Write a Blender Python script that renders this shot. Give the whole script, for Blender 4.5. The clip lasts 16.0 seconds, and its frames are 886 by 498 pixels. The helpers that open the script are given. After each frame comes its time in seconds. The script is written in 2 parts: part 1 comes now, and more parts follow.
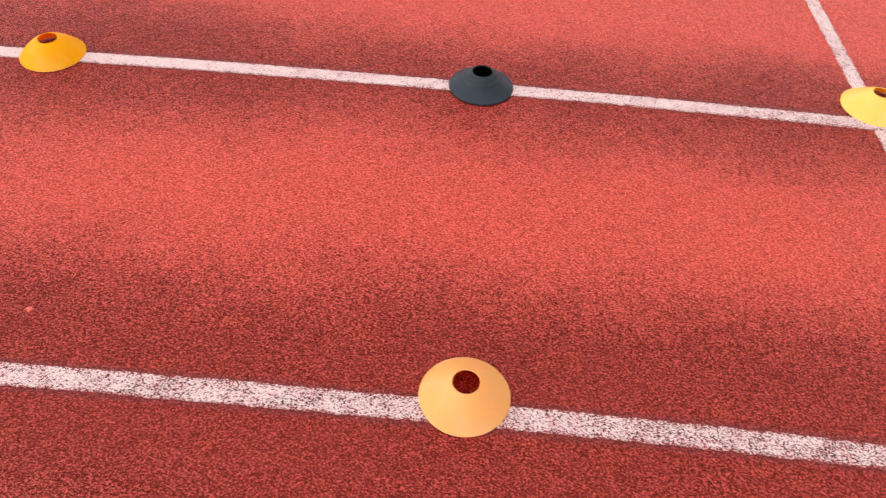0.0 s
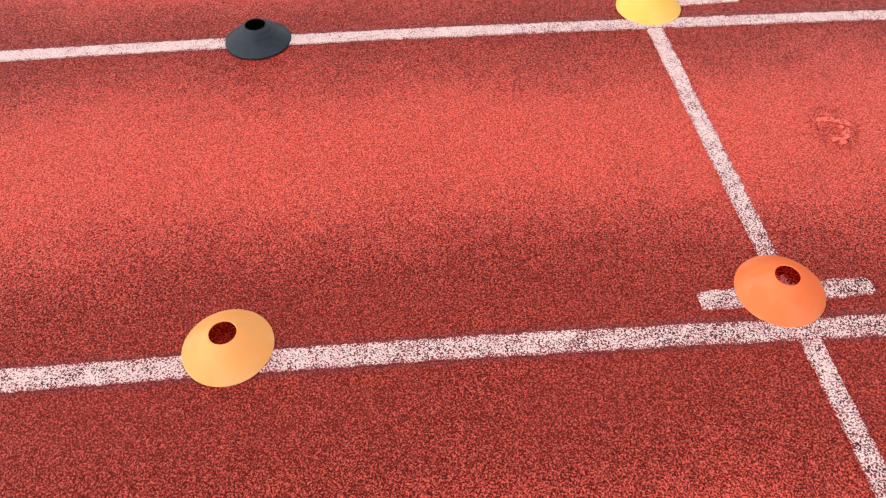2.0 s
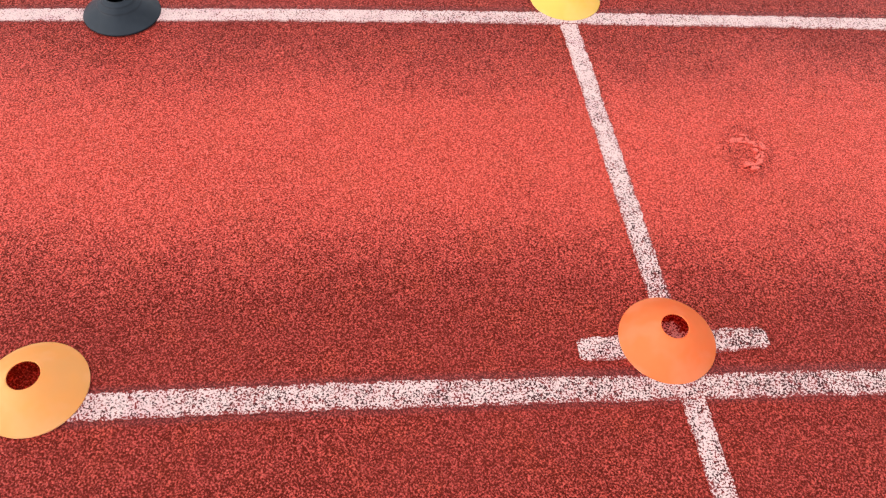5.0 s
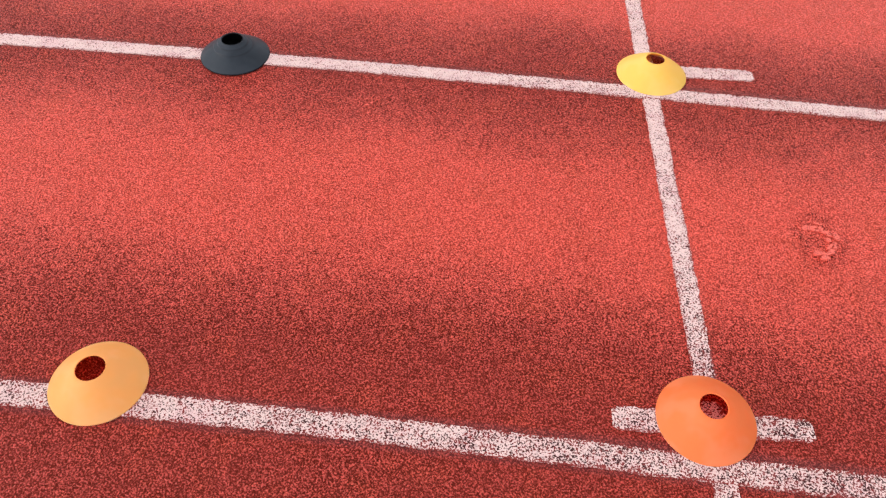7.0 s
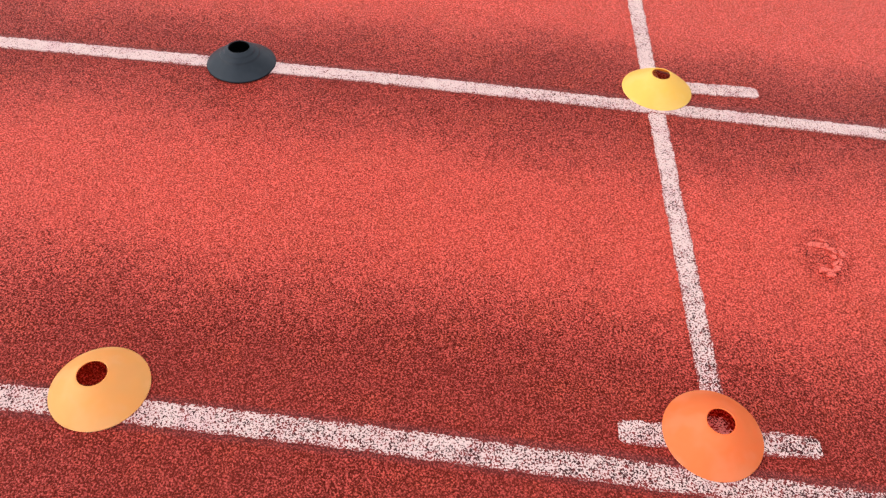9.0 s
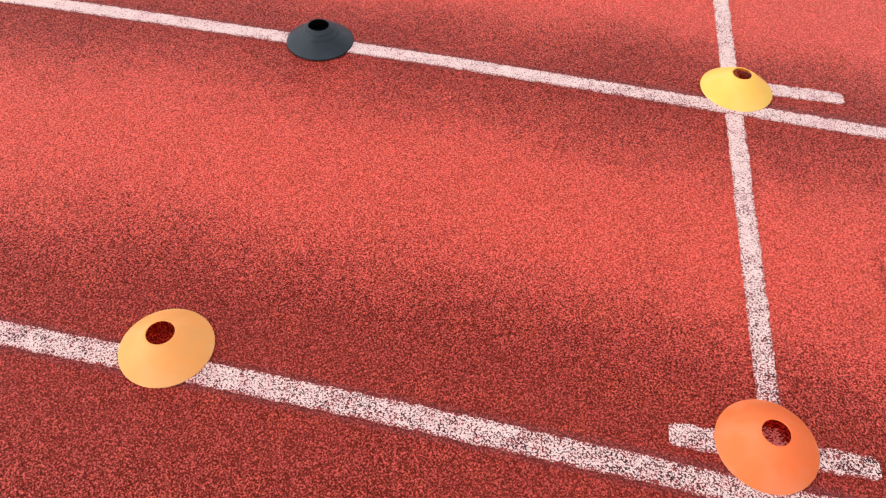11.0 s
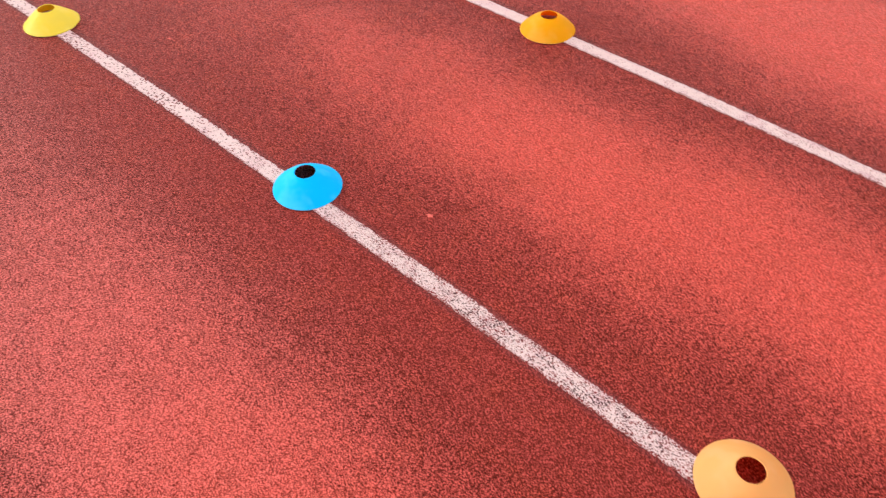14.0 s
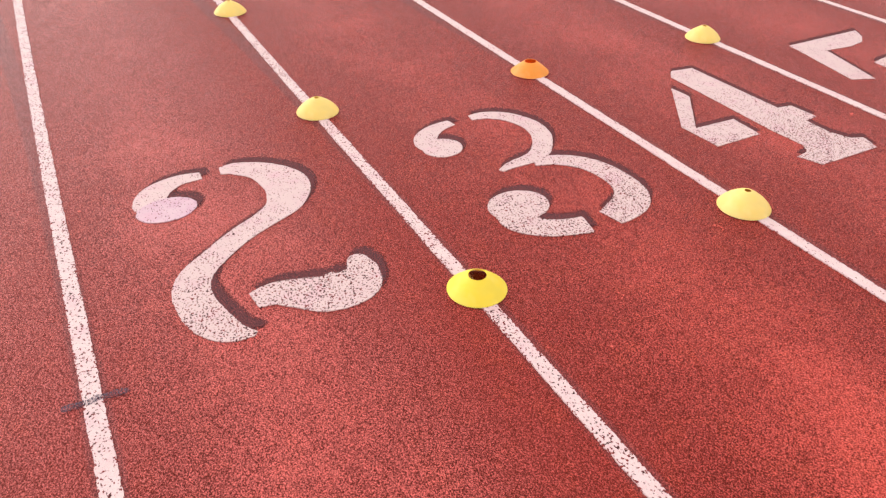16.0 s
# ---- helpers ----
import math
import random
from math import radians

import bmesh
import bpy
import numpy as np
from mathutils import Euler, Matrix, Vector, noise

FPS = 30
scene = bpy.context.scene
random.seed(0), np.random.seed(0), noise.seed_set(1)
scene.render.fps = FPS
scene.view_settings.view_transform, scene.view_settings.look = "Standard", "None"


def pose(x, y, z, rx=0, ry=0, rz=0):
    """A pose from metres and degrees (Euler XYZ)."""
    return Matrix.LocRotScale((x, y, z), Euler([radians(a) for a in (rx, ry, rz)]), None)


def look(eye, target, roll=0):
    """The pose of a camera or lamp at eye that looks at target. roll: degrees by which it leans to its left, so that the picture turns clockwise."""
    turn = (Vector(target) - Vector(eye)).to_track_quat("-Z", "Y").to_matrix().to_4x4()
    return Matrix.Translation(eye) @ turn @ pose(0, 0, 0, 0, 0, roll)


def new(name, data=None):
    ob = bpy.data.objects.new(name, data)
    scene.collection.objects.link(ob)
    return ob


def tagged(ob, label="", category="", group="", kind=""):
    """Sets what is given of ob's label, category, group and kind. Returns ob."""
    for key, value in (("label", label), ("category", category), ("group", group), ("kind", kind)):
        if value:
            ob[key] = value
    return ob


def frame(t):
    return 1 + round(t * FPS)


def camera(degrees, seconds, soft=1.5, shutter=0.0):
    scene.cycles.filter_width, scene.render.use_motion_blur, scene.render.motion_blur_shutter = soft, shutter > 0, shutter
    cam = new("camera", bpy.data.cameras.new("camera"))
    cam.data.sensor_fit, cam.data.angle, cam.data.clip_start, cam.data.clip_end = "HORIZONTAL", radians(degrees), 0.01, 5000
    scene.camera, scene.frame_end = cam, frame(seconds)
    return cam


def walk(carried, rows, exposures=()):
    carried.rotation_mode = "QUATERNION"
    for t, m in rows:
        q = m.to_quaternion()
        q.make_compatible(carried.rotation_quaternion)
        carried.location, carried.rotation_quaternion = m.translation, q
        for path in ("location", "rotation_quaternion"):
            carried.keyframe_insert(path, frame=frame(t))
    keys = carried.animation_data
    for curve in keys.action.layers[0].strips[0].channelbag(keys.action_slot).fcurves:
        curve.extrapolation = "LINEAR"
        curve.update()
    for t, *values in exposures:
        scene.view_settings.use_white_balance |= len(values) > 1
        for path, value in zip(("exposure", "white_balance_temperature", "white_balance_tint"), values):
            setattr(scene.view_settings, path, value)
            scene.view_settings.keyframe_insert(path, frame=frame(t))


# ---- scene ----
cam = camera(60.32, 16.0, soft=1.3, shutter=0.12)
# seconds, place in metres, pitch, roll, yaw in degrees
ROWS = [
    (0.0, -0.040, -0.872, 1.500, -47.80, 3.88, 1.70),
    (0.5, 0.292, -0.898, 1.484, -48.22, 2.09, -2.48),
    (1.0, 0.378, -0.915, 1.480, -49.56, 0.10, -2.69),
    (1.5, 0.408, -0.921, 1.484, -50.05, -0.55, -3.53),
    (2.0, 0.428, -0.925, 1.487, -50.60, -0.63, -4.11),
    (2.5, 0.449, -0.898, 1.471, -51.11, -0.16, -5.48),
    (3.0, 0.473, -0.855, 1.470, -51.87, 0.72, -7.52),
    (3.5, 0.510, -0.768, 1.452, -52.83, 2.31, -10.07),
    (4.0, 0.569, -0.666, 1.427, -53.88, 4.46, -12.32),
    (4.2, 0.588, -0.642, 1.423, -54.16, 5.53, -13.06),
    (6.3, 0.761, -0.737, 1.471, -52.00, 3.91, 0.43),
    (6.5, 0.764, -0.738, 1.474, -51.34, 3.33, 1.61),
    (7.0, 0.777, -0.724, 1.472, -50.09, 2.58, 3.20),
    (7.5, 0.781, -0.710, 1.467, -49.51, 2.48, 3.60),
    (8.0, 0.771, -0.704, 1.461, -49.40, 3.00, 3.14),
    (8.2, 0.764, -0.712, 1.450, -48.91, 3.58, 2.68),
    (10.3, 0.745, -0.735, 1.472, -49.64, 4.96, 3.53),
    (10.5, 0.749, -0.723, 1.469, -49.98, 4.46, 5.03),
    (11.0, 0.750, -0.737, 1.467, -50.28, 2.62, 9.68),
    (11.5, 0.719, -0.744, 1.462, -50.33, 0.69, 16.07),
    (12.0, 0.556, -0.807, 1.472, -49.68, -1.07, 23.89),
    (12.5, 0.340, -0.851, 1.483, -48.99, -2.24, 30.99),
    (13.0, 0.264, -0.863, 1.476, -48.02, -2.34, 36.01),
    (13.5, 0.222, -0.862, 1.478, -47.53, -1.71, 38.70),
    (14.0, 0.068, -0.933, 1.529, -46.64, -0.57, 44.06),
    (14.5, -0.190, -0.886, 1.546, -42.77, -1.51, 55.51),
    (15.0, -0.469, -0.865, 1.571, -39.93, -0.19, 61.70),
    (15.5, -0.804, -0.979, 1.605, -37.36, 1.13, 64.41),
    (16.0, -1.062, -1.033, 1.605, -35.20, 0.15, 64.87),
]
walk(cam, [(t, pose(x, y, z, 90 + pitch, 0, yaw) @ pose(0, 0, 0, 0, 0, roll)) for t, x, y, z, pitch, roll, yaw in ROWS],
     exposures=[(0.0, 0.58), (3.0, 0.61), (4.2, 0.67), (6.3, 0.53), (8.0, 0.52), (12.3, 0.60), (13.5, 0.55), (14.5, 0.57), (16.0, 0.62)])
BEND = 62.19  # radius of the bend at the line between lanes two and three
LANE = 1.22

# ---- light: a bright overcast sky ----
world = bpy.data.worlds.new("overcast_sky")
scene.world = world
world.use_nodes = True
wn, wl = world.node_tree.nodes, world.node_tree.links
sky = wn.new("ShaderNodeTexSky")
sky.sky_type, sky.sun_disc = "NISHITA", False
sky.sun_elevation, sky.sun_rotation, sky.dust_density = radians(30), radians(-113), 4.0
pale = wn.new("ShaderNodeHueSaturation")
pale.inputs["Saturation"].default_value = 0.25
wl.new(sky.outputs[0], pale.inputs["Color"])
cloud = wn.new("ShaderNodeMix")
cloud.data_type = "RGBA"
cloud.inputs[0].default_value = 0.6
cloud.inputs[7].default_value = (7.6, 7.6, 7.8, 1)
wl.new(pale.outputs[0], cloud.inputs[6])
wl.new(cloud.outputs[2], wn["Background"].inputs["Color"])
wn["Background"].inputs["Strength"].default_value = 0.15
sun = new("sun", bpy.data.lights.new("sun", "SUN"))
sun.data.energy, sun.data.angle, sun.data.color = 0.58, radians(45), (1.0, 0.96, 0.92)
sun.matrix_world = look((-16, -6, 9.5), (0, 0, 0))


# ---- materials ----
class Nodes:
    """A small helper to wire a material."""

    def __init__(self, name):
        self.mat = bpy.data.materials.new(name)
        self.mat.use_nodes = True
        self.n, self.l = self.mat.node_tree.nodes, self.mat.node_tree.links
        self.shader = self.n["Principled BSDF"]

    def add(self, kind, inputs=(), **props):
        node = self.n.new("ShaderNode" + kind)
        for key, value in props.items():
            setattr(node, key, value)
        for key, value in dict(inputs).items():
            if isinstance(value, bpy.types.NodeSocket):
                self.l.new(value, node.inputs[key])
            else:
                node.inputs[key].default_value = value
        return node

    def math(self, op, a, b=0.0, c=0.0):
        return self.add("Math", {0: a, 1: b, 2: c}, operation=op).outputs[0]

    def ramp(self, value, low, high, a=0.0, b=1.0):
        return self.add("MapRange", {"Value": value, "From Min": low, "From Max": high, "To Min": a, "To Max": b},
                        interpolation_type="SMOOTHSTEP").outputs[0]

    def noise(self, scale, detail=2.0, rough=0.5, where=None):
        ins = {"Scale": scale, "Detail": detail, "Roughness": rough}
        if where:
            ins["Vector"] = where
        return self.add("TexNoise", ins).outputs["Fac"]

    def mix(self, fac, a, b):
        node = self.add("Mix", {"Factor": fac}, data_type="RGBA")
        for socket, value in ((node.inputs[6], a), (node.inputs[7], b)):
            if isinstance(value, bpy.types.NodeSocket):
                self.l.new(value, socket)
            else:
                socket.default_value = (*value, 1)
        return node.outputs[2]

    def set(self, **inputs):
        for key, value in inputs.items():
            socket = self.shader.inputs[key.replace("_", " ")]
            if isinstance(value, bpy.types.NodeSocket):
                self.l.new(value, socket)
            else:
                socket.default_value = value

    def bump(self, height, strength, distance):
        node = self.add("Bump", {"Height": height, "Strength": strength, "Distance": distance})
        self.l.new(node.outputs[0], self.shader.inputs["Normal"])


def granules(m, where):
    """Rubber granules: a field of crumbs and gaps, 0 to 1, a few millimetres across."""
    where = m.add("Mapping", {"Vector": where, "Rotation": (0.61, 0.43, 0.72)}).outputs[0]
    a = m.noise(262.0, 2.0, 0.55, where)
    b = m.add("TexVoronoi", {"Scale": 300.0, "Vector": where}, feature="F1")
    cell = m.math("MULTIPLY", m.math("SUBTRACT", m.add("SeparateColor", {0: b.outputs["Color"]}).outputs[0], 0.5), 0.16)
    return m.math("ADD", a, cell), b.outputs["Distance"]


def track_material():
    m = Nodes("red_rubber_track")
    where = m.add("TexCoord").outputs["Object"]
    grain, dist = granules(m, where)
    # metres across the lanes
    centre = m.add("VectorMath", {0: where, 1: (0, BEND, 0)}, operation="ADD").outputs[0]
    across = m.math("SUBTRACT", m.add("VectorMath", {0: centre}, operation="LENGTH").outputs["Value"], BEND)
    sway = m.math("MULTIPLY", m.math("SUBTRACT", m.noise(0.9, 2.0, 0.5, where), 0.5), 0.22)
    sway = m.math("ADD", sway, m.ramp(across, -0.15, 0.1, 0.16, 0.0))
    phase = m.math("FRACT", m.math("ADD", m.math("DIVIDE", m.math("ADD", across, sway), LANE), 10.0))
    # each lane is worn light along its middle and keeps its dark granules towards the lines
    worn = m.math("MINIMUM", m.ramp(phase, 0.03, 0.53), m.ramp(phase, 1.04, 0.58))
    # less so where the numbers are painted
    along = m.add("SeparateXYZ", {0: where}).outputs[0]
    inner = m.ramp(across, -0.15, 0.15, 0.54, 0.0)
    outer = m.math("ADD", m.ramp(across, 0.85, 1.35, 0.0, 0.24), m.ramp(across, 1.4, 2.1, 0.0, 0.14))
    worn = m.math("ADD", worn, m.math("MULTIPLY", outer, m.ramp(along, -1.1, -0.3, 0.5, 1.0)))
    worn = m.math("MULTIPLY", worn, m.math("MAXIMUM", m.math("ADD", inner, m.ramp(along, -3.6, -5.5, 0.0, -0.22)), m.ramp(along, -3.0, -0.5, 0.34, 1.0)))
    worn = m.math("SUBTRACT", worn, m.math("MULTIPLY", m.ramp(across, -0.15, 0.1, 0.10, 0.0), m.ramp(along, 0.6, -0.4)))
    # no wear off the lanes
    worn = m.math("MULTIPLY", worn, m.math("MULTIPLY", m.ramp(across, -2.3, -1.8), m.ramp(across, 6.4, 6.0)))
    patch = m.math("SUBTRACT", m.noise(2.6, 4.0, 0.6, where), 0.5)
    worn = m.math("ADD", worn, m.math("MULTIPLY", patch, 0.7))
    # small mottling, a few centimetres across
    mottle = m.math("SUBTRACT", m.noise(19.0, 4.0, 0.65, where), 0.5)
    worn = m.math("ADD", worn, m.math("MULTIPLY", mottle, 0.64))
    near = m.math("ABSOLUTE", m.math("SUBTRACT", m.math("FRACT", m.math("ADD", m.math("DIVIDE", across, LANE), 10.5)), 0.5))
    grime = m.math("MULTIPLY", m.ramp(near, 0.042, 0.026, 0.0, 0.32), m.ramp(across, -2.0, -1.6))
    level = m.ramp(worn, 0.0, 1.0, 0.528, 0.412)
    gap = m.math("SUBTRACT", level, grain)
    dark = m.ramp(gap, -0.21, 0.175)
    red = m.mix(m.noise(60.0, 2.0, 0.6, where), (0.35, 0.026, 0.018), (0.48, 0.042, 0.029))
    red = m.mix(m.ramp(worn, -0.1, 1.1, 0.0, 0.9), red, (0.73, 0.070, 0.042))
    hue = m.mix(m.ramp(m.noise(9.0, 3.0, 0.6, where), 0.46, 0.72, 0.0, 0.5), red, (0.56, 0.060, 0.022))
    # single crumbs are browner or paler than the rest
    crumb = m.add("SeparateColor", {0: m.add("TexVoronoi", {"Scale": 240.0, "Vector": where}).outputs["Color"]}).outputs[1]
    hue = m.mix(m.ramp(crumb, 0.55, 1.0, 0.0, 0.45), hue, (0.36, 0.044, 0.020))
    # pink sky haze on the inner lanes towards the straight, put into the colour
    pink_haze = m.math("MULTIPLY", m.ramp(across, -0.1, -0.45, 0.0, 0.32), m.math("MULTIPLY", m.ramp(along, 0.0, -1.6), m.ramp(across, -2.5, -1.9)))
    hue = m.mix(pink_haze, hue, (0.70, 0.165, 0.150))
    # crumbs that stand proud get highlights painted in, low ones are darkened
    hue = m.mix(m.math("MULTIPLY", m.ramp(grain, 0.50, 0.74), m.ramp(worn, -0.1, 0.9, 0.16, 0.62)), hue, (0.76, 0.135, 0.105))
    hue = m.add("VectorMath", {0: hue, "Scale": m.ramp(grain, 0.30, 0.66, 0.55, 1.08)}, operation="SCALE").outputs[0]
    # the gaps are dark, deepest beside the wear, and redder where a lane is worn
    gaps = m.mix(m.ramp(worn, -0.15, 0.25), (0.110, 0.0130, 0.0088), (0.072, 0.0076, 0.0046))
    gaps = m.mix(m.ramp(worn, 0.45, 1.1), gaps, (0.20, 0.020, 0.012))
    base = m.mix(dark, hue, gaps)
    base = m.mix(grime, base, (0.09, 0.04, 0.045))
    m.set(Base_Color=base, Roughness=m.ramp(grain, 0.3, 0.7, 0.62, 0.45))
    m.set(Specular_IOR_Level=m.ramp(dark, 0.0, 1.0, 0.33, 0.03), Sheen_Weight=0.068, Sheen_Roughness=0.3)
    m.bump(m.math("SUBTRACT", grain, m.math("MULTIPLY", dist, 0.6)), 0.62, 0.003)
    return m.mat


def paint_material(name, light, warm, pits, reach=(-3.0, 0.0), pink=0.0, edge=True, coarse=120.0, thin=0.35, blur=0.028, fine=(-2.2, -1.2)):
    """Line paint rolled over the granules: dark pits show where it did not reach, more of them along its edges."""
    m = Nodes(name)
    coord = m.add("TexCoord")
    where = coord.outputs["Object"]
    grain, dist = granules(m, where)
    worn = m.noise(3.5, 3.0, 0.6, where)
    along = m.add("SeparateXYZ", {0: where}).outputs[0]
    # better covered towards the straight and on the outer lines
    centre = m.add("VectorMath", {0: where, 1: (0, BEND, 0)}, operation="ADD").outputs[0]
    across = m.math("SUBTRACT", m.add("VectorMath", {0: centre}, operation="LENGTH").outputs["Value"], BEND)
    level = m.math("ADD", m.ramp(along, *reach, pits - 0.05, pits + 0.03), m.ramp(across, 0.2, 1.0, 0.0, -0.075))
    level = m.math("ADD", level, m.ramp(along, 0.2, 1.5, 0.0, 0.035))
    level = m.math("ADD", level, m.ramp(worn, 0.3, 0.7, -0.025, 0.025))
    level = m.math("ADD", level, m.ramp(m.noise(28.0, 2.0, 0.6, where), 0.3, 0.7, -0.03, 0.03))
    if edge:
        rim = m.math("ABSOLUTE", m.add("SeparateXYZ", {0: coord.outputs["UV"]}).outputs[0])
        level = m.math("ADD", level, m.ramp(rim, 0.70, 1.0, 0.0, 0.07))
    turned = m.add("Mapping", {"Vector": where, "Rotation": (0.47, 0.66, 0.31)}).outputs[0]
    # coarser crumbs towards the straight
    field = m.add("Mix", {0: m.ramp(along, *fine), 2: m.noise(coarse, 1.6, 0.5, turned), 3: m.noise(250.0, 2.0, 0.55, turned)}).outputs[0]
    pit = m.ramp(m.math("SUBTRACT", level, field), -1.4 * blur, blur)
    tone = m.mix(m.ramp(m.noise(14.0, 3.0, 0.6, where), 0.35, 0.7), light, warm)
    tone = m.mix(m.ramp(m.noise(7.0, 3.0, 0.6, where), 0.50, 0.72, 0.0, pink), tone, (0.62, 0.33, 0.38))
    # thin paint lets a little red through
    tone = m.mix(m.ramp(grain, 0.52, 0.36, 0.0, thin), tone, (0.55, 0.27, 0.26))
    flecks = m.mix(m.ramp(m.noise(90.0, 1.0, 0.5, where), 0.4, 0.65), (0.055, 0.018, 0.019), (0.20, 0.036, 0.034))
    if edge:
        flecks = m.mix(m.ramp(rim, 0.7, 1.0, 0.0, 0.8), flecks, (0.26, 0.042, 0.038))
    m.set(Base_Color=m.mix(pit, tone, flecks), Roughness=0.65, Specular_IOR_Level=m.ramp(pit, 0.0, 1.0, 0.3, 0.03))
    m.bump(m.math("SUBTRACT", grain, m.math("MULTIPLY", dist, 0.5)), 0.4, 0.002)
    return m.mat


def old_paint_material(name, low, high, bare):
    """Old thin paint: the crumbs that stand highest are rubbed bare."""
    m = Nodes(name)
    where = m.add("TexCoord").outputs["Object"]
    grain, dist = granules(m, where)
    tone = m.mix(m.ramp(grain, 0.35, 0.62), low, high)
    m.set(Base_Color=tone, Roughness=0.75, Specular_IOR_Level=0.1, Alpha=m.ramp(grain, bare, bare + 0.05, 1.0, 0.0))
    m.bump(grain, 0.5, 0.002)
    return m.mat


def plastic(name, colour, glow=0.32, rough=0.45, deep_light=1.2, shine=0.12):
    m = Nodes(name)
    where = m.add("TexCoord").outputs["Object"]
    soft = m.noise(22.0, 3.0, 0.55, where)
    fine = m.noise(420.0, 2.0, 0.5, where)
    deep = tuple(c * 0.88 for c in colour)
    # the sheet is thicker in places and takes on a deeper tint there
    cloud_tint, pale_tint = tuple(c ** 1.2 for c in colour), tuple(c + 0.06 * max(colour) * (1 - c) for c in colour)
    scuff = m.ramp(m.noise(70.0, 5.0, 0.7, where), 0.62, 0.75, 0.0, 0.08)
    base = m.mix(m.ramp(m.noise(11.0, 2.0, 0.5, where), 0.45, 0.65, 0.0, 0.55), m.mix(soft, deep, colour), cloud_tint)
    base = m.mix(m.ramp(m.noise(15.0, 2.0, 0.5, m.add("Mapping", {"Vector": where, "Location": (3.1, 1.7, 5.3)}).outputs[0]), 0.45, 0.65, 0.0, 0.7), base, pale_tint)
    base = m.mix(scuff, base, tuple(0.8 * c + 0.15 * max(colour) for c in colour))
    m.set(Base_Color=base, Roughness=m.ramp(soft, 0.3, 0.7, rough + 0.08, rough - 0.05), Specular_IOR_Level=shine)
    m.bump(fine, 0.08, 0.0006)
    # thin moulded plastic lets some daylight through
    through_light = m.add("BsdfTranslucent", {"Color": (*(c ** deep_light for c in colour), 1)})
    both = m.add("MixShader", {0: glow, 1: m.shader.outputs[0], 2: through_light.outputs[0]})
    m.l.new(both.outputs[0], m.n["Material Output"].inputs["Surface"])
    return m.mat


def plastics(name, colour, glow, deep_light=1.4, rough=0.45, shine=0.12):
    """The outer skin, the inner skin, which lets most of the light on, and the edge, its light-through glow painted in
    as a paler colour.
    """
    edge = tuple(0.8 * c + 0.2 * max(colour) for c in colour)
    return (plastic(name, colour, glow, rough, deep_light, shine), plastic(name + "_inside", colour, min(0.85, 2 * glow), rough, deep_light, shine),
            plastic(name + "_edge", edge, glow, rough, deep_light, shine))


TRACK = track_material()
WHITE = paint_material("white_line_paint", (0.650, 0.480, 0.455), (0.61, 0.42, 0.405), 0.430, pink=0.25)
MARK_WHITE = paint_material("white_mark_paint", (0.67, 0.49, 0.465), (0.62, 0.43, 0.415), 0.425, pink=0.25)
NUMBER_WHITE = paint_material("white_number_paint", (0.575, 0.405, 0.38), (0.56, 0.375, 0.36), 0.388, reach=(-0.9, -0.1), pink=0.35, edge=False,
                              coarse=138.0, thin=0.10, blur=0.018, fine=(0.5, 1.0))
FADED_WHITE = paint_material("faded_lavender_paint", (0.56, 0.37, 0.40), (0.52, 0.31, 0.36), 0.388, reach=(-0.9, -0.1), pink=0.4, edge=False,
                             coarse=138.0, thin=0.10, blur=0.018, fine=(0.5, 1.0))
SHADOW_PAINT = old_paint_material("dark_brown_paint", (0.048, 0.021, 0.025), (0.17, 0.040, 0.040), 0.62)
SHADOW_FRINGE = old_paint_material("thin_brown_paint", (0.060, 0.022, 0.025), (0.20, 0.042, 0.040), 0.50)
TICK = old_paint_material("grey_tick_paint", (0.075, 0.055, 0.075), (0.17, 0.11, 0.14), 0.46)
APRICOT = plastics("apricot_plastic", (1.0, 0.52, 0.170), 0.36, 1.5)
ORANGE = plastics("orange_plastic", (1.0, 0.28, 0.09), 0.42, 1.25)
AMBER = plastics("amber_plastic", (1.0, 0.47, 0.0), 0.34, 1.5)
GOLD = plastics("golden_plastic", (1.0, 0.66, 0.15), 0.32)
TANGERINE = plastics("tangerine_plastic", (1.0, 0.40, 0.08), 0.25)
YELLOW = plastics("yellow_plastic", (1.0, 0.73, 0.23), 0.18)
LEMON = plastics("lemon_plastic", (1.0, 0.77, 0.09), 0.22)
BLUE = plastics("blue_plastic", (0.0, 0.52, 1.0), 0.05, shine=0.05)
# the charcoal cone's base rim is darker than its shell
GREY = (*plastics("charcoal_plastic", (0.024, 0.031, 0.041), 0.0, rough=0.42, shine=0.16)[:2], plastic("dark_charcoal_edge", (0.012, 0.014, 0.018), 0.0, 0.5, shine=0.08))
# black for the shade inside the charcoal cone's hole
HOLE_SHADE = plastic("hole_shade_black", (0.006, 0.006, 0.007), 0.0, 0.7)


# ---- helpers ----
def spot(s, u, z=0.0):
    """A place s metres along the bend and u metres outwards from the line between lanes two and three."""
    a = s / BEND
    return Vector(((BEND + u) * math.sin(a), (BEND + u) * math.cos(a) - BEND, z))


def linked(name, bm, material, parent=None, smooth=False):
    data = bpy.data.meshes.new(name)
    bmesh.ops.recalc_face_normals(bm, faces=bm.faces)
    bm.to_mesh(data)
    bm.free()
    if smooth:
        for face in data.polygons:
            face.use_smooth = True
    data.materials.append(material)
    ob = new(name, data)
    ob.parent = parent
    return ob


def part(name, bm, material, parent, label="", smooth=False):
    return tagged(linked(name, bm, material, parent, smooth), label)


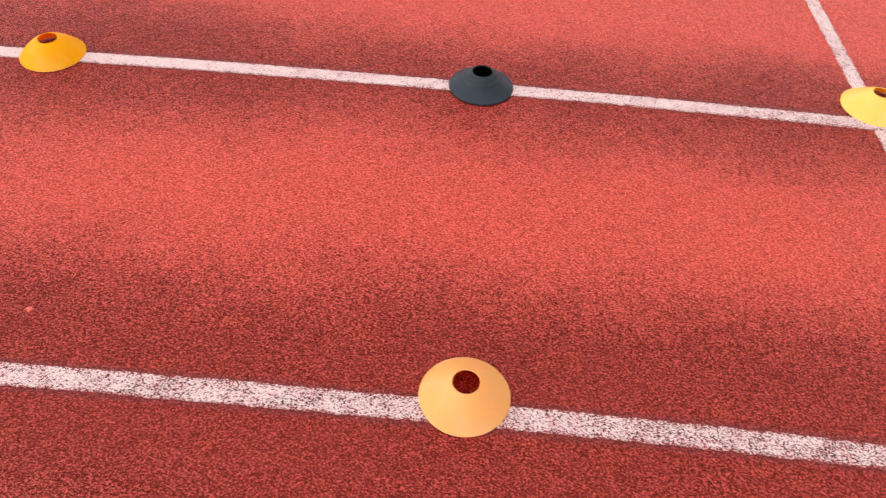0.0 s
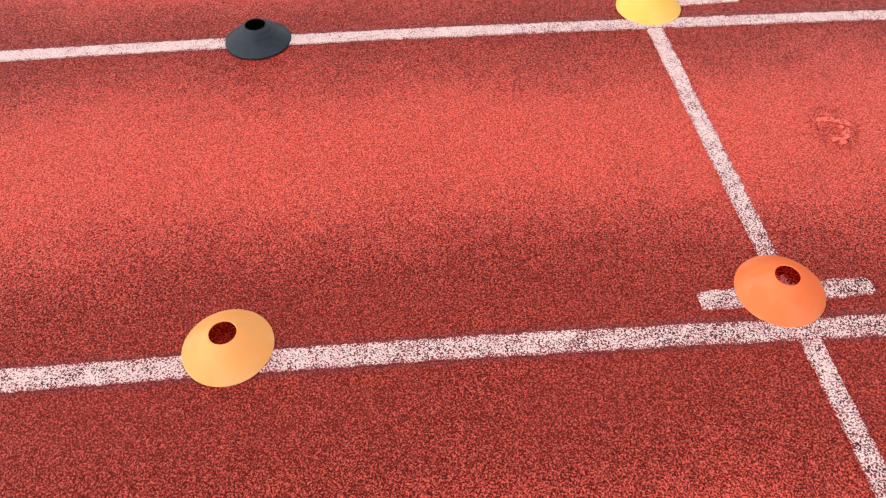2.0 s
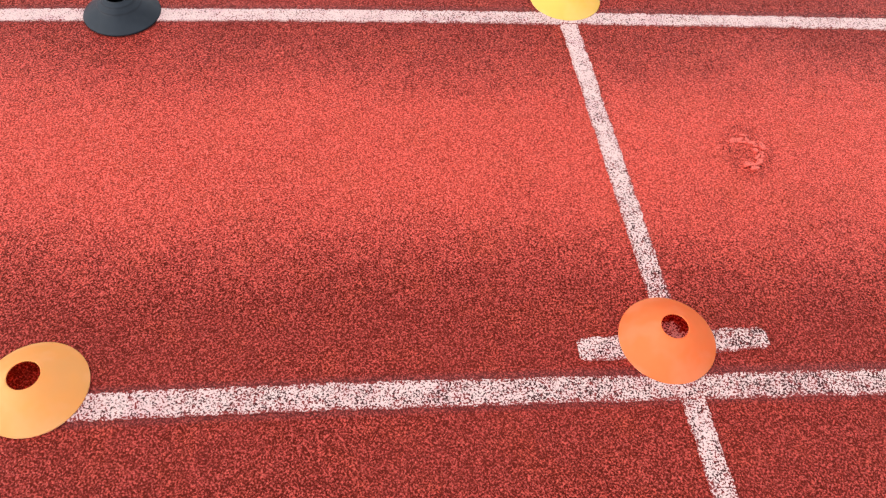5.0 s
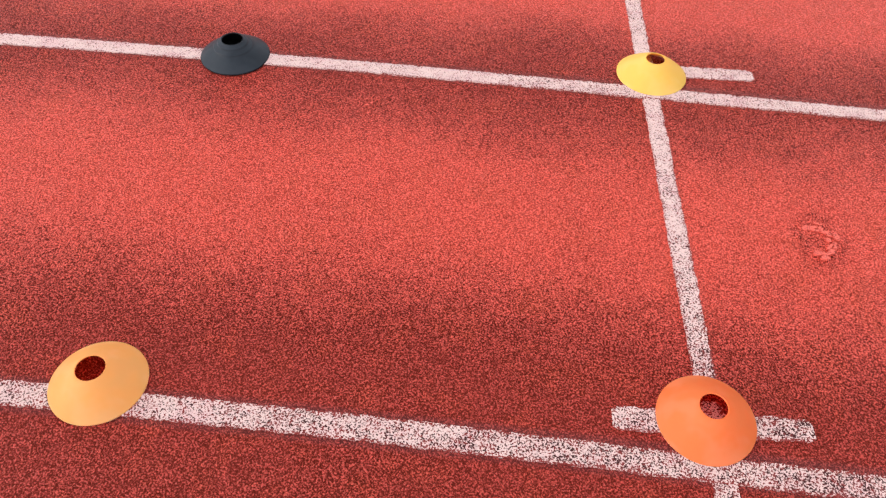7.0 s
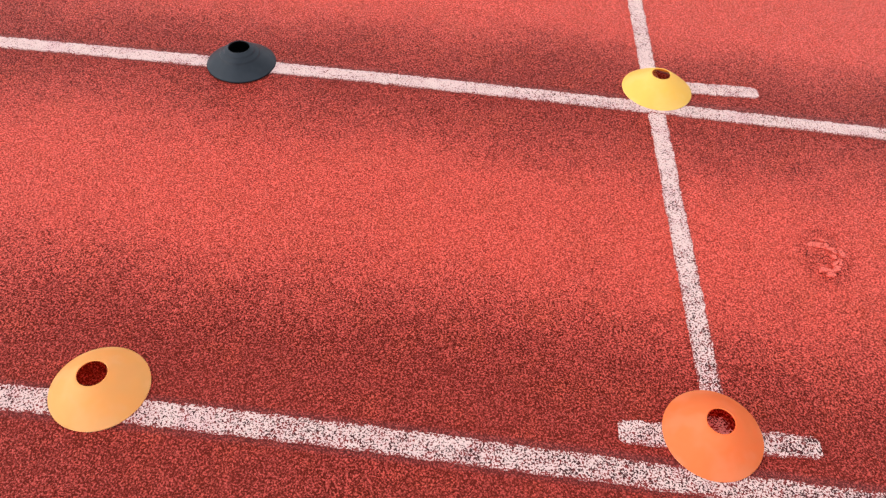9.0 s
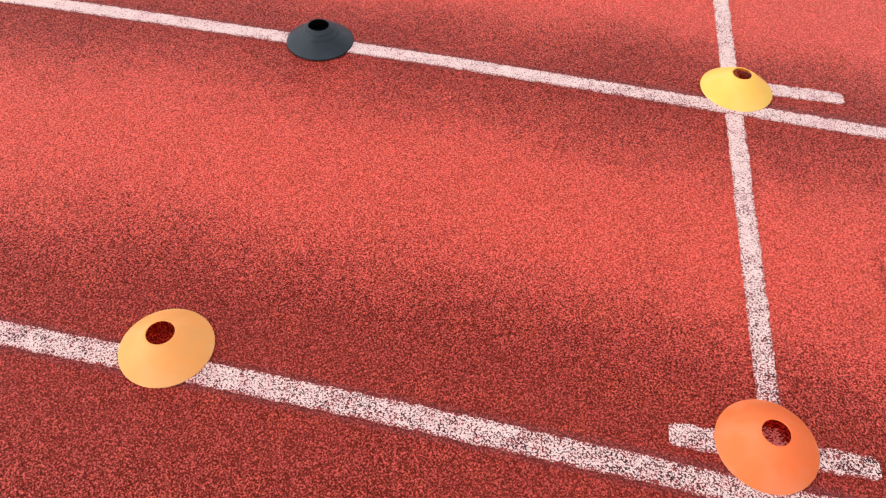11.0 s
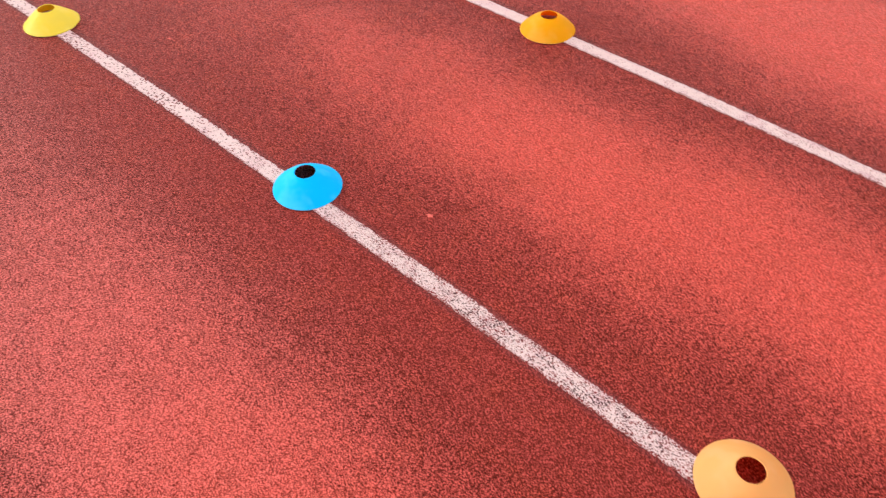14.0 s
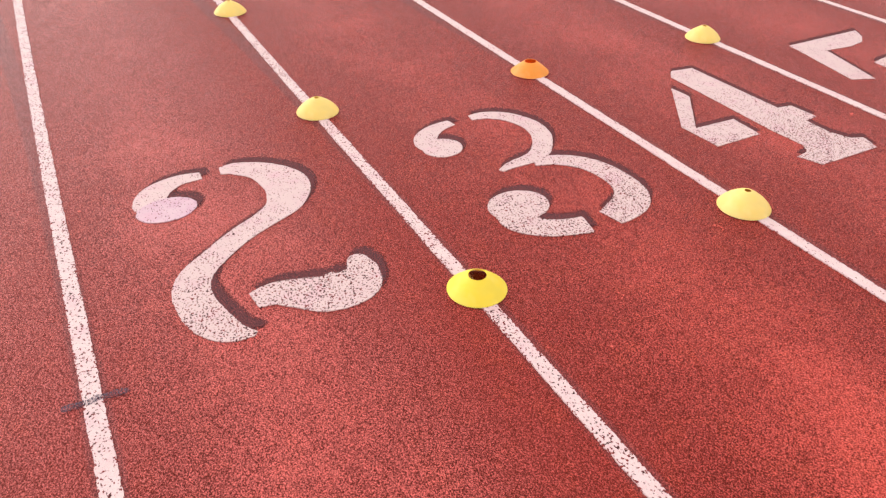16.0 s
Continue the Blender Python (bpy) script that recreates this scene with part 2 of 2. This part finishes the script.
def sheet(outline, z, ragged, rng, step=0.006):
    """A thin film of paint with a ragged edge, from an outline of (s, u)."""
    fine = []
    for (s0, u0), (s1, u1) in zip(outline, outline[1:] + outline[:1]):
        count = max(1, int(math.hypot(s1 - s0, u1 - u0) / step))
        fine += [(s0 + (s1 - s0) * i / count, u0 + (u1 - u0) * i / count) for i in range(count)]
    wobble = 0.0
    bm = bmesh.new()
    top = []
    for s, u in fine:
        wobble = 0.6 * wobble + rng.uniform(-ragged, ragged)
        a = rng.uniform(0, math.tau)
        top.append(bm.verts.new(spot(s + wobble * math.cos(a), u + wobble * math.sin(a), z)))
    low = [bm.verts.new((v.co.x, v.co.y, 0.0)) for v in top]
    for i in range(len(top)):
        j = (i + 1) % len(top)
        bm.faces.new((top[i], low[i], low[j], top[j]))
    bmesh.ops.triangulate(bm, faces=[bm.faces.new(top)])
    return bm


def run_out(s):
    """How far the lane lines swing outwards where the bend runs out into the straight."""
    m = max(0.0, -2.0 - s)
    return -0.0097 * m + 0.0077 * m * m + 0.0021 * max(0.0, -4.0 - s) ** 2


def ease(x):
    x = min(1.0, max(0.0, x))
    return x * x * (3 - 2 * x)


def band(s0, u0, s1, u1, width, z, ragged, rng, step=0.007, slip=0.0, slim=0.0, lean=0.0):
    """A painted bar from (s0, u0) to (s1, u1). Towards the straight it slips sideways and slims. Its UV is -1 to 1 across."""
    length = math.hypot(s1 - s0, u1 - u0)
    count = max(2, int(length / step))
    ns, nu = -(u1 - u0) / length, (s1 - s0) / length
    bm = bmesh.new()
    uv = bm.loops.layers.uv.new("across")
    sides = (1.0, 1.0, -1.0, -1.0)
    prev = None
    left = right = 0.0
    for i in range(count + 1):
        k = i / count
        end = 0.010 * max(0.0, 1 - min(i, count - i) / 2.0)
        left, right = 0.55 * left + rng.uniform(-ragged, ragged), 0.55 * right + rng.uniform(-ragged, ragged)
        s, u = s0 + (s1 - s0) * k, u0 + (u1 - u0) * k
        far = ease((-0.6 - s) / 1.4)
        u += run_out(s) + slip * far + lean * ease((s - 0.4) / 1.0)
        wide = width - slim * far
        h0, h1 = wide / 2 + left - end, -wide / 2 + right + end
        row = [bm.verts.new(spot(s + ns * h, u + nu * h, q)) for h, q in ((h0, 0.0), (h0, z), (h1, z), (h1, 0.0))]
        if prev:
            for a in range(3):
                face = bm.faces.new((prev[a], prev[a + 1], row[a + 1], row[a]))
                for loop, side in zip(face.loops, (sides[a], sides[a + 1], sides[a + 1], sides[a])):
                    loop[uv].uv = (side, k)
        prev = row
    return bm


def smooth_stroke(nodes, round_end=False):
    """The outline (u, v) of a brush stroke through nodes of (u, v, half width)."""
    n = [Vector(p) for p in nodes]
    n = [2 * n[0] - n[1]] + n + [2 * n[-1] - n[-2]]
    line = []
    for i in range(1, len(n) - 2):
        for k in range(8):
            t = k / 8
            line.append(0.5 * (2 * n[i] + (n[i + 1] - n[i - 1]) * t + (2 * n[i - 1] - 5 * n[i] + 4 * n[i + 1] - n[i + 2]) * t * t
                               + (3 * n[i] - n[i - 1] - 3 * n[i + 1] + n[i + 2]) * t ** 3))
    line.append(n[-2])
    one, two = [], []
    for i, p in enumerate(line):
        d = (line[min(i + 1, len(line) - 1)] - line[max(i - 1, 0)]).xy.normalized()
        w = max(p.z, 0.004)
        one.append((p.x - d.y * w, p.y + d.x * w))
        two.append((p.x + d.y * w, p.y - d.x * w))
    cap = []
    if round_end:
        p, d = line[-1], (line[-1] - line[-3]).xy.normalized()
        for k in range(1, 6):
            a = math.pi * k / 6
            cap.append((p.x + p.z * (d.x * math.sin(a) - d.y * math.cos(a)), p.y + p.z * (d.y * math.sin(a) + d.x * math.cos(a))))
    return one + cap + two[::-1]


# ---- the track ----
ground_mesh = bmesh.new()
bmesh.ops.create_grid(ground_mesh, x_segments=8, y_segments=8, size=400)
tagged(linked("ground", ground_mesh, TRACK), "red granulated rubber running track, worn lighter along the lanes", "running track", kind="structure")

paint_rng = random.Random(11)
for u, width, slip, slim in ((-1.220, 0.057, 0.003, 0.002), (0.0, 0.058, -0.004, 0.006), (1.214, 0.052, -0.009, 0.0), (2.432, 0.050, -0.004, 0.0), (3.655, 0.048, 0.007, 0.0), (4.880, 0.047, 0.007, 0.0)):
    line = linked("lane_line", band(-13.0, u, 7.0, u, width, 0.0045, 0.0016, paint_rng, slip=slip, slim=slim, lean=-0.005), WHITE)
    tagged(line, "worn white painted lane line on red track", "lane line", "lane lines", "structure")
# the stagger line is broken under the orange cone
for s0, u0, s1, u1 in ((1.404, -1.22, 1.3205, 0.152), (1.319, 0.178, 1.190, 2.44)):
    cross = linked("stagger_line", band(s0, u0, s1, u1, 0.051, 0.0030, 0.0016, paint_rng), MARK_WHITE)
    tagged(cross, "worn white painted stagger line across the lanes", "track marking", "stagger lines", "structure")
for s0, u0, s1, u1 in ((1.108, 0.088, 1.536, 0.109), (1.195, 1.320, 1.584, 1.345)):
    stub = linked("dash_mark", band(s0, u0, s1, u1, 0.055, 0.0037, 0.0018, paint_rng), MARK_WHITE)
    tagged(stub, "short white painted dash beside a lane line", "track marking", "dash marks", "structure")
tick = linked("tick_mark", band(-2.919, -1.302, -2.917, -1.118, 0.022, 0.0062, 0.0030, paint_rng, 0.004), TICK)
tagged(tick, "faded dark tick drawn across a white lane line", "track marking", kind="structure")

# ---- the lane numbers: stencilled white over a dark drop shadow ----
# Nodes are metres across (from the lane's middle), metres up (from the digit's foot) and half the stroke's width.
TWO = [
    ("stroke", [(-0.035, 1.13, 0.030), (-0.135, 1.135, 0.043), (-0.230, 1.083, 0.060), (-0.272, 1.000, 0.064), (-0.255, 0.940, 0.050)]),
    ("faded ball", [(-0.220, 0.922, 0.116, 0.090)]),
    ("stroke", [(0.045, 1.13, 0.030), (0.110, 1.120, 0.050), (0.200, 1.050, 0.070), (0.250, 0.950, 0.092), (0.255, 0.860, 0.092), (0.203, 0.748, 0.075),
                (0.110, 0.679, 0.055), (-0.016, 0.609, 0.051), (-0.140, 0.514, 0.052), (-0.217, 0.440, 0.060), (-0.254, 0.365, 0.064), (-0.260, 0.270, 0.065),
                (-0.238, 0.160, 0.066), (-0.195, 0.080, 0.050), (-0.125, 0.035, 0.010)]),
    ("stroke", [(-0.085, 0.200, 0.045), (-0.010, 0.205, 0.062), (0.065, 0.170, 0.080), (0.150, 0.125, 0.100), (0.245, 0.135, 0.100), (0.298, 0.190, 0.062), (0.308, 0.250, 0.040)]),
]
THREE = [
    ("stroke", [(-0.075, 1.085, 0.028), (-0.170, 1.065, 0.040), (-0.250, 1.010, 0.052), (-0.282, 0.940, 0.052), (-0.265, 0.900, 0.040)]),
    ("ball", [(-0.235, 0.880, 0.092, 0.085)]),
    ("stroke", [(0.030, 1.085, 0.026), (0.110, 1.075, 0.036), (0.193, 1.013, 0.043), (0.243, 0.900, 0.047), (0.235, 0.795, 0.048), (0.187, 0.708, 0.046),
                (0.125, 0.640, 0.044), (0.050, 0.612, 0.036), (-0.030, 0.604, 0.028), (-0.115, 0.582, 0.012)]),
    ("stroke", [(0.050, 0.575, 0.030), (0.140, 0.555, 0.042), (0.225, 0.490, 0.050), (0.270, 0.405, 0.055), (0.285, 0.305, 0.058), (0.270, 0.200, 0.068),
                (0.210, 0.125, 0.074), (0.130, 0.090, 0.066), (0.070, 0.075, 0.055)]),
    ("stroke", [(-0.035, 0.075, 0.055), (-0.120, 0.095, 0.053), (-0.200, 0.135, 0.058), (-0.262, 0.205, 0.064), (-0.275, 0.280, 0.050)]),
    ("ball", [(-0.200, 0.312, 0.128, 0.108)]),
]
FOUR = [
    ("plate", [(0.01, 1.02), (0.07, 1.08), (0.20, 1.06), (0.21, 0.49), (0.29, 0.48), (0.30, 0.34), (0.22, 0.33), (0.215, 0.20), (0.25, 0.115), (0.31, 0.09),
               (0.28, 0.0), (-0.07, 0.0), (-0.11, 0.10), (-0.04, 0.11), (0.0, 0.16), (-0.01, 0.35), (0.0, 0.65)]),
    ("plate", [(-0.09, 0.91), (-0.08, 0.79), (-0.31, 0.51), (-0.08, 0.50), (-0.09, 0.33), (-0.35, 0.33), (-0.36, 0.55)]),
]
FIVE = [
    ("plate", [(-0.30, 1.05), (0.27, 1.04), (0.22, 0.96), (0.14, 0.90), (0.02, 0.88), (-0.17, 0.90), (-0.29, 0.51), (-0.41, 0.56)]),
    ("stroke", [(-0.09, 0.625, 0.035), (0.05, 0.62, 0.06), (0.19, 0.57, 0.085), (0.27, 0.45, 0.09), (0.28, 0.30, 0.09), (0.21, 0.15, 0.08), (0.08, 0.06, 0.05)]),
    ("stroke", [(-0.02, 0.07, 0.045), (-0.11, 0.10, 0.055), (-0.18, 0.17, 0.085), (-0.19, 0.23, 0.092), (-0.15, 0.25, 0.07)]),
]


def grown(shape, by):
    """An outline moved outwards (or inwards, below nought)."""
    if not by:
        return shape
    turn = sum(a[0] * b[1] - a[1] * b[0] for a, b in zip(shape, shape[1:] + shape[:1]))
    out = []
    for i, (u, v) in enumerate(shape):
        d = Vector(shape[(i + 1) % len(shape)]) - Vector(shape[i - 1])
        d = d.normalized() * (by if turn > 0 else -by) if d.length > 1e-6 else Vector((0, 0))
        out.append((u + d.y, v - d.x))
    return out


def lane_number(word, pieces, middle, foot, cast=1.0):
    thing = tagged(new("lane_number"), f"white stencilled lane number {word} with dark drop shadow", "lane number", "lane numbers")
    thing.location = spot(-foot, middle)
    for i, (kind, nodes) in enumerate(pieces):
        if kind == "stroke":
            shape = smooth_stroke(nodes, round_end=len(nodes) < 8)
        elif "ball" in kind:
            cu, cv, ru, rv = nodes[0]
            shape = [(cu + ru * math.cos(math.tau * k / 40), cv + rv * math.sin(math.tau * k / 40)) for k in range(40)]
        else:
            shape = nodes
        for name, label, shift, z, material, ragged, grow in (
                ("shadow_fringe", "thin brown overspray", 0.046 * cast, 0.0006, SHADOW_FRINGE, 0.004, 0.007),
                ("drop_shadow", "dark brown painted shadow", 0.046 * cast, 0.0018, SHADOW_PAINT, 0.004, -0.004),
                ("painted_stroke", "", 0.0, 0.0030, FADED_WHITE if "faded" in kind else NUMBER_WHITE, 0.0016, 0.0)):
            outline = [(-(foot + v + shift), middle + u + shift) for u, v in grown(shape, grow)]
            bm = sheet(outline, z + 0.0002 * i, ragged, paint_rng)
            bmesh.ops.translate(bm, verts=bm.verts, vec=-thing.location)
            part(name, bm, material, thing, label)
    return thing


lane_number("two", TWO, -0.600, 2.949, 0.75)
lane_number("three", THREE, 0.616, 2.933, 0.72)
lane_number("four", FOUR, 1.837, 2.920, 0.70)
lane_number("five", FIVE, 3.09, 2.917, 0.70)


# ---- the cones ----
def lathe(profile, segments=72, wave=0.0, seed=0):
    """Turns a closed profile of (radius, height) round the z axis."""
    rng = random.Random(seed)
    phase = rng.uniform(0, math.tau)
    bm = bmesh.new()
    rings = []
    for i in range(segments):
        a = math.tau * i / segments
        bend = 1 + wave * math.sin(2 * a + phase)
        rings.append([bm.verts.new((r * bend * math.cos(a), r * bend * math.sin(a), z)) for r, z in profile])
    for i in range(segments):
        one, two = rings[i], rings[(i + 1) % segments]
        for j in range(len(profile)):
            k = (j + 1) % len(profile)
            bm.faces.new((one[j], one[k], two[k], two[j]))
    return bm


def swept(form):
    """A smooth profile through a few (radius, height)."""
    n = [Vector(p) for p in form]
    n = [2 * n[0] - n[1]] + n + [2 * n[-1] - n[-2]]
    line = []
    for i in range(1, len(n) - 2):
        for k in range(6):
            t = k / 6
            line.append(0.5 * (2 * n[i] + (n[i + 1] - n[i - 1]) * t + (2 * n[i - 1] - 5 * n[i] + 4 * n[i + 1] - n[i + 2]) * t * t
                               + (3 * n[i] - n[i - 1] - 3 * n[i + 1] + n[i + 2]) * t ** 3))
    return [tuple(p) for p in line + [n[-2]]]


# a charcoal cone with stepped rings, and a soft hill with a small mouth
RINGED = ((0.1055, 0.002), (0.1025, 0.006), (0.080, 0.0215), (0.0625, 0.0335), (0.0590, 0.0385), (0.0480, 0.0455), (0.0450, 0.0505), (0.0370, 0.0550), (0.0345, 0.0580))
HILL = ((0.104, 0.002), (0.098, 0.011), (0.084, 0.027), (0.064, 0.044), (0.040, 0.060), (0.022, 0.070), (0.014, 0.0725))


def disc_cone(label, material, s, u, radius=0.104, height=0.060, hole=0.029, belly=0.04, form=(), shade_cup=None, tilt=0.0, turn=0.0, seed=0):
    """A low soft training cone, open at the top."""
    thing = tagged(new("disc_cone"), label, "training cone", "disc cones on the track")
    thing.matrix_basis = Matrix.Translation(spot(s, u, 0.0035)) @ pose(0, 0, 0, tilt, 0, turn)
    thick, outer = 0.0022, []
    if form:
        outer = swept(form)
        hole = outer[-1][0] - 0.004
    else:
        for i in range(49):
            k = i / 48
            r = radius + (hole + 0.004 - radius) * k
            outer.append((r, 0.002 + (height - 0.003) * (k + belly * math.sin(math.pi * k))))
    inner = [(r - 0.0006, z - thick) for r, z in outer[::-1]]
    outside, inside, edge = material
    bm = lathe(outer + inner, wave=0.006, seed=seed)
    for n, face in enumerate(bm.faces):
        face.material_index = 1 if len(outer) <= n % (2 * len(outer)) < 2 * len(outer) - 1 else 0
    shell = part("shell", bm, outside, thing, smooth=True)
    shell.data.materials.append(inside)
    ring = [(0.0018 * math.cos(math.tau * i / 10), 0.0016 * math.sin(math.tau * i / 10)) for i in range(10)]
    part("base_rim", lathe([(radius - 0.0018 + a, 0.0004 + b) for a, b in ring], wave=0.006, seed=seed), edge, thing, smooth=True)
    lip = [(0.0014 * math.cos(math.tau * i / 10), 0.0014 * math.sin(math.tau * i / 10)) for i in range(10)]
    top = outer[-1][1]
    part("top_rim", lathe([(hole + 0.003 + a, top + b - 0.0006) for a, b in lip], wave=0.006, seed=seed), outside, thing, smooth=True)
    # an added black cup, no part of the cone, stands in for shade inside
    if shade_cup:
        cup = [(hole + 0.002, top - 0.004), (hole + 0.030, 0.012), (0.0005, 0.012), (0.0005, 0.010), (hole + 0.032, 0.010), (hole + 0.0035, top - 0.0045)]
        part("shade_cup", lathe(cup), shade_cup, thing, "black cup added to darken the hole")
    return thing


disc_cone("pale apricot plastic disc cone on a white lane line", APRICOT, 0.004, 0.044, seed=1)
disc_cone("bright orange plastic disc cone beside the stagger line", ORANGE, 1.308, 0.107, radius=0.107, hole=0.0275, seed=2)
disc_cone("charcoal grey ridged disc cone on a white lane line", GREY, -0.013, 1.222, radius=0.1065, form=RINGED, shade_cup=HOLE_SHADE, seed=3)
disc_cone("warm yellow plastic disc cone where two lines cross", GOLD, 1.268, 1.304, radius=0.108, hole=0.026, seed=4)
disc_cone("bright sky blue plastic disc cone on a lane line", BLUE, -1.405, 0.027, seed=5)
disc_cone("amber orange plastic disc cone on a lane line", AMBER, -1.407, 1.215, height=0.060, belly=0.10, seed=6)
disc_cone("lemon yellow plastic disc cone beside the lane numbers", LEMON, -2.859, 0.003, seed=7)
disc_cone("tall warm yellow disc cone between lane numbers", YELLOW, -2.829, 1.203, form=HILL, seed=8)
disc_cone("warm yellow disc cone beyond the lane numbers", YELLOW, -4.436, 0.028, form=HILL, seed=9)
disc_cone("bright orange disc cone beyond the lane numbers", TANGERINE, -4.356, 1.225, seed=10)
disc_cone("warm yellow disc cone on the outer lane line", YELLOW, -2.808, 2.446, form=HILL, seed=11)
disc_cone("small warm yellow disc cone on the outer line", YELLOW, -4.295, 2.436, form=HILL, seed=12)
disc_cone("warm yellow disc cone far along a lane line", YELLOW, -6.122, 0.110, form=HILL, seed=13)


# ---- scuffs and loose bits on the track ----
def scuff_material():
    m = Nodes("pale_scuffed_rubber")
    where = m.add("TexCoord").outputs["Object"]
    grain, dist = granules(m, where)
    tone = m.mix(m.ramp(grain, 0.32, 0.5), (0.26, 0.030, 0.022), (0.73, 0.118, 0.084))
    m.set(Base_Color=tone, Roughness=0.7)
    m.bump(grain, 0.5, 0.002)
    return m.mat


SCUFF = scuff_material()
PITTING = old_paint_material("torn_dark_rubber", (0.045, 0.008, 0.006), (0.10, 0.012, 0.009), 0.35)
bit_rng = random.Random(5)


def scuff_patch(label, s, u, size, flakes, arc, pitted=0.0, deep=1.0):
    """Pale flakes rubbed up along an arc, with torn dark pits round them."""
    thing = tagged(new("scuff_patch"), label, "scuff mark", "scuffs on the track")
    thing.location = spot(s, u)
    pieces = []
    for i in range(flakes):
        a = arc[0] + (arc[1] - arc[0]) * i / max(1, flakes - 1)
        r = size * bit_rng.uniform(0.5, 1.05)
        long, wide = size * bit_rng.uniform(0.14, 0.30), size * bit_rng.uniform(0.08, 0.18)
        points = []
        for k in range(18):
            b = math.tau * k / 18
            e, n = long * math.cos(b) * bit_rng.uniform(0.8, 1.15), wide * math.sin(b) * bit_rng.uniform(0.7, 1.2)
            points.append((s + r * math.cos(a) - e * math.sin(a) + n * math.cos(a), u + deep * r * math.sin(a) + e * math.cos(a) + n * math.sin(a)))
        pieces.append(("flake", sheet(points, 0.0016 + 0.0003 * i, 0.0010, bit_rng, 0.003), SCUFF))
    if pitted:
        points = [(s + pitted * math.cos(math.tau * k / 30) * bit_rng.uniform(0.8, 1.1), u + deep * pitted * math.sin(math.tau * k / 30) * bit_rng.uniform(0.8, 1.1)) for k in range(30)]
        pieces.append(("pitting", sheet(points, 0.0010, 0.0030, bit_rng, 0.004), PITTING))
    for name, bm, material in pieces:
        bmesh.ops.translate(bm, verts=bm.verts, vec=-thing.location)
        part(name, bm, material, thing, "torn dark pits" if name == "pitting" else "")
    return thing


def rubber_chip(label, s, u, size):
    """A small loose lump of pale rubber."""
    bm = bmesh.new()
    bmesh.ops.create_icosphere(bm, subdivisions=2, radius=size)
    for v in bm.verts:
        v.co *= 0.75 + 0.5 * noise.noise(v.co * 1.3 / size + Vector((s * 7, u * 9, 3)))
        v.co.z *= 0.5
    ob = linked("rubber_chip", bm, SCUFF)
    ob.location = spot(s, u, 0.002)
    ob.rotation_euler = (0, 0, bit_rng.uniform(0, 6))
    return tagged(ob, label, "rubber chip", "rubber chips on the track")


scuff_patch("pale flaked ring scuffed into the red track", 1.656, 0.668, 0.046, 20, (2.3, -2.0), 0.074, 1.4)
scuff_patch("small pale scuff on the red track", 0.422, 1.049, 0.020, 4, (0.0, 5.0))
scuff_patch("faint pale scuff on the red track", -0.137, -0.330, 0.016, 3, (0.5, 4.0))
scuff_patch("faint pale scratch on the red track", -3.22, 2.30, 0.030, 4, (0.2, 0.9))
rubber_chip("small pale pink rubber chip on the track", -1.050, 0.181, 0.011)
rubber_chip("tiny pale pink rubber chip on the track", -1.041, 0.796, 0.007)
rubber_chip("tiny pale pink rubber chip on the track", -1.503, -0.329, 0.006)
for along_s, out_u, size in ((-1.506, -0.676, 0.005), (-2.420, 0.232, 0.006), (-2.964, 1.463, 0.006), (-2.881, 1.661, 0.005), (-1.439, 1.315, 0.005),
                             (-1.681, 0.983, 0.004), (-4.025, -1.123, 0.008)):
    rubber_chip("tiny pale pink rubber chip on the track", along_s, out_u, size)
scuff_patch("faint pale curl rubbed into the red track", -2.763, 1.005, 0.022, 4, (0.4, 3.2))
scuff_patch("faint pale scuff beside a lane number", -2.606, 0.408, 0.018, 3, (0.3, 2.6))
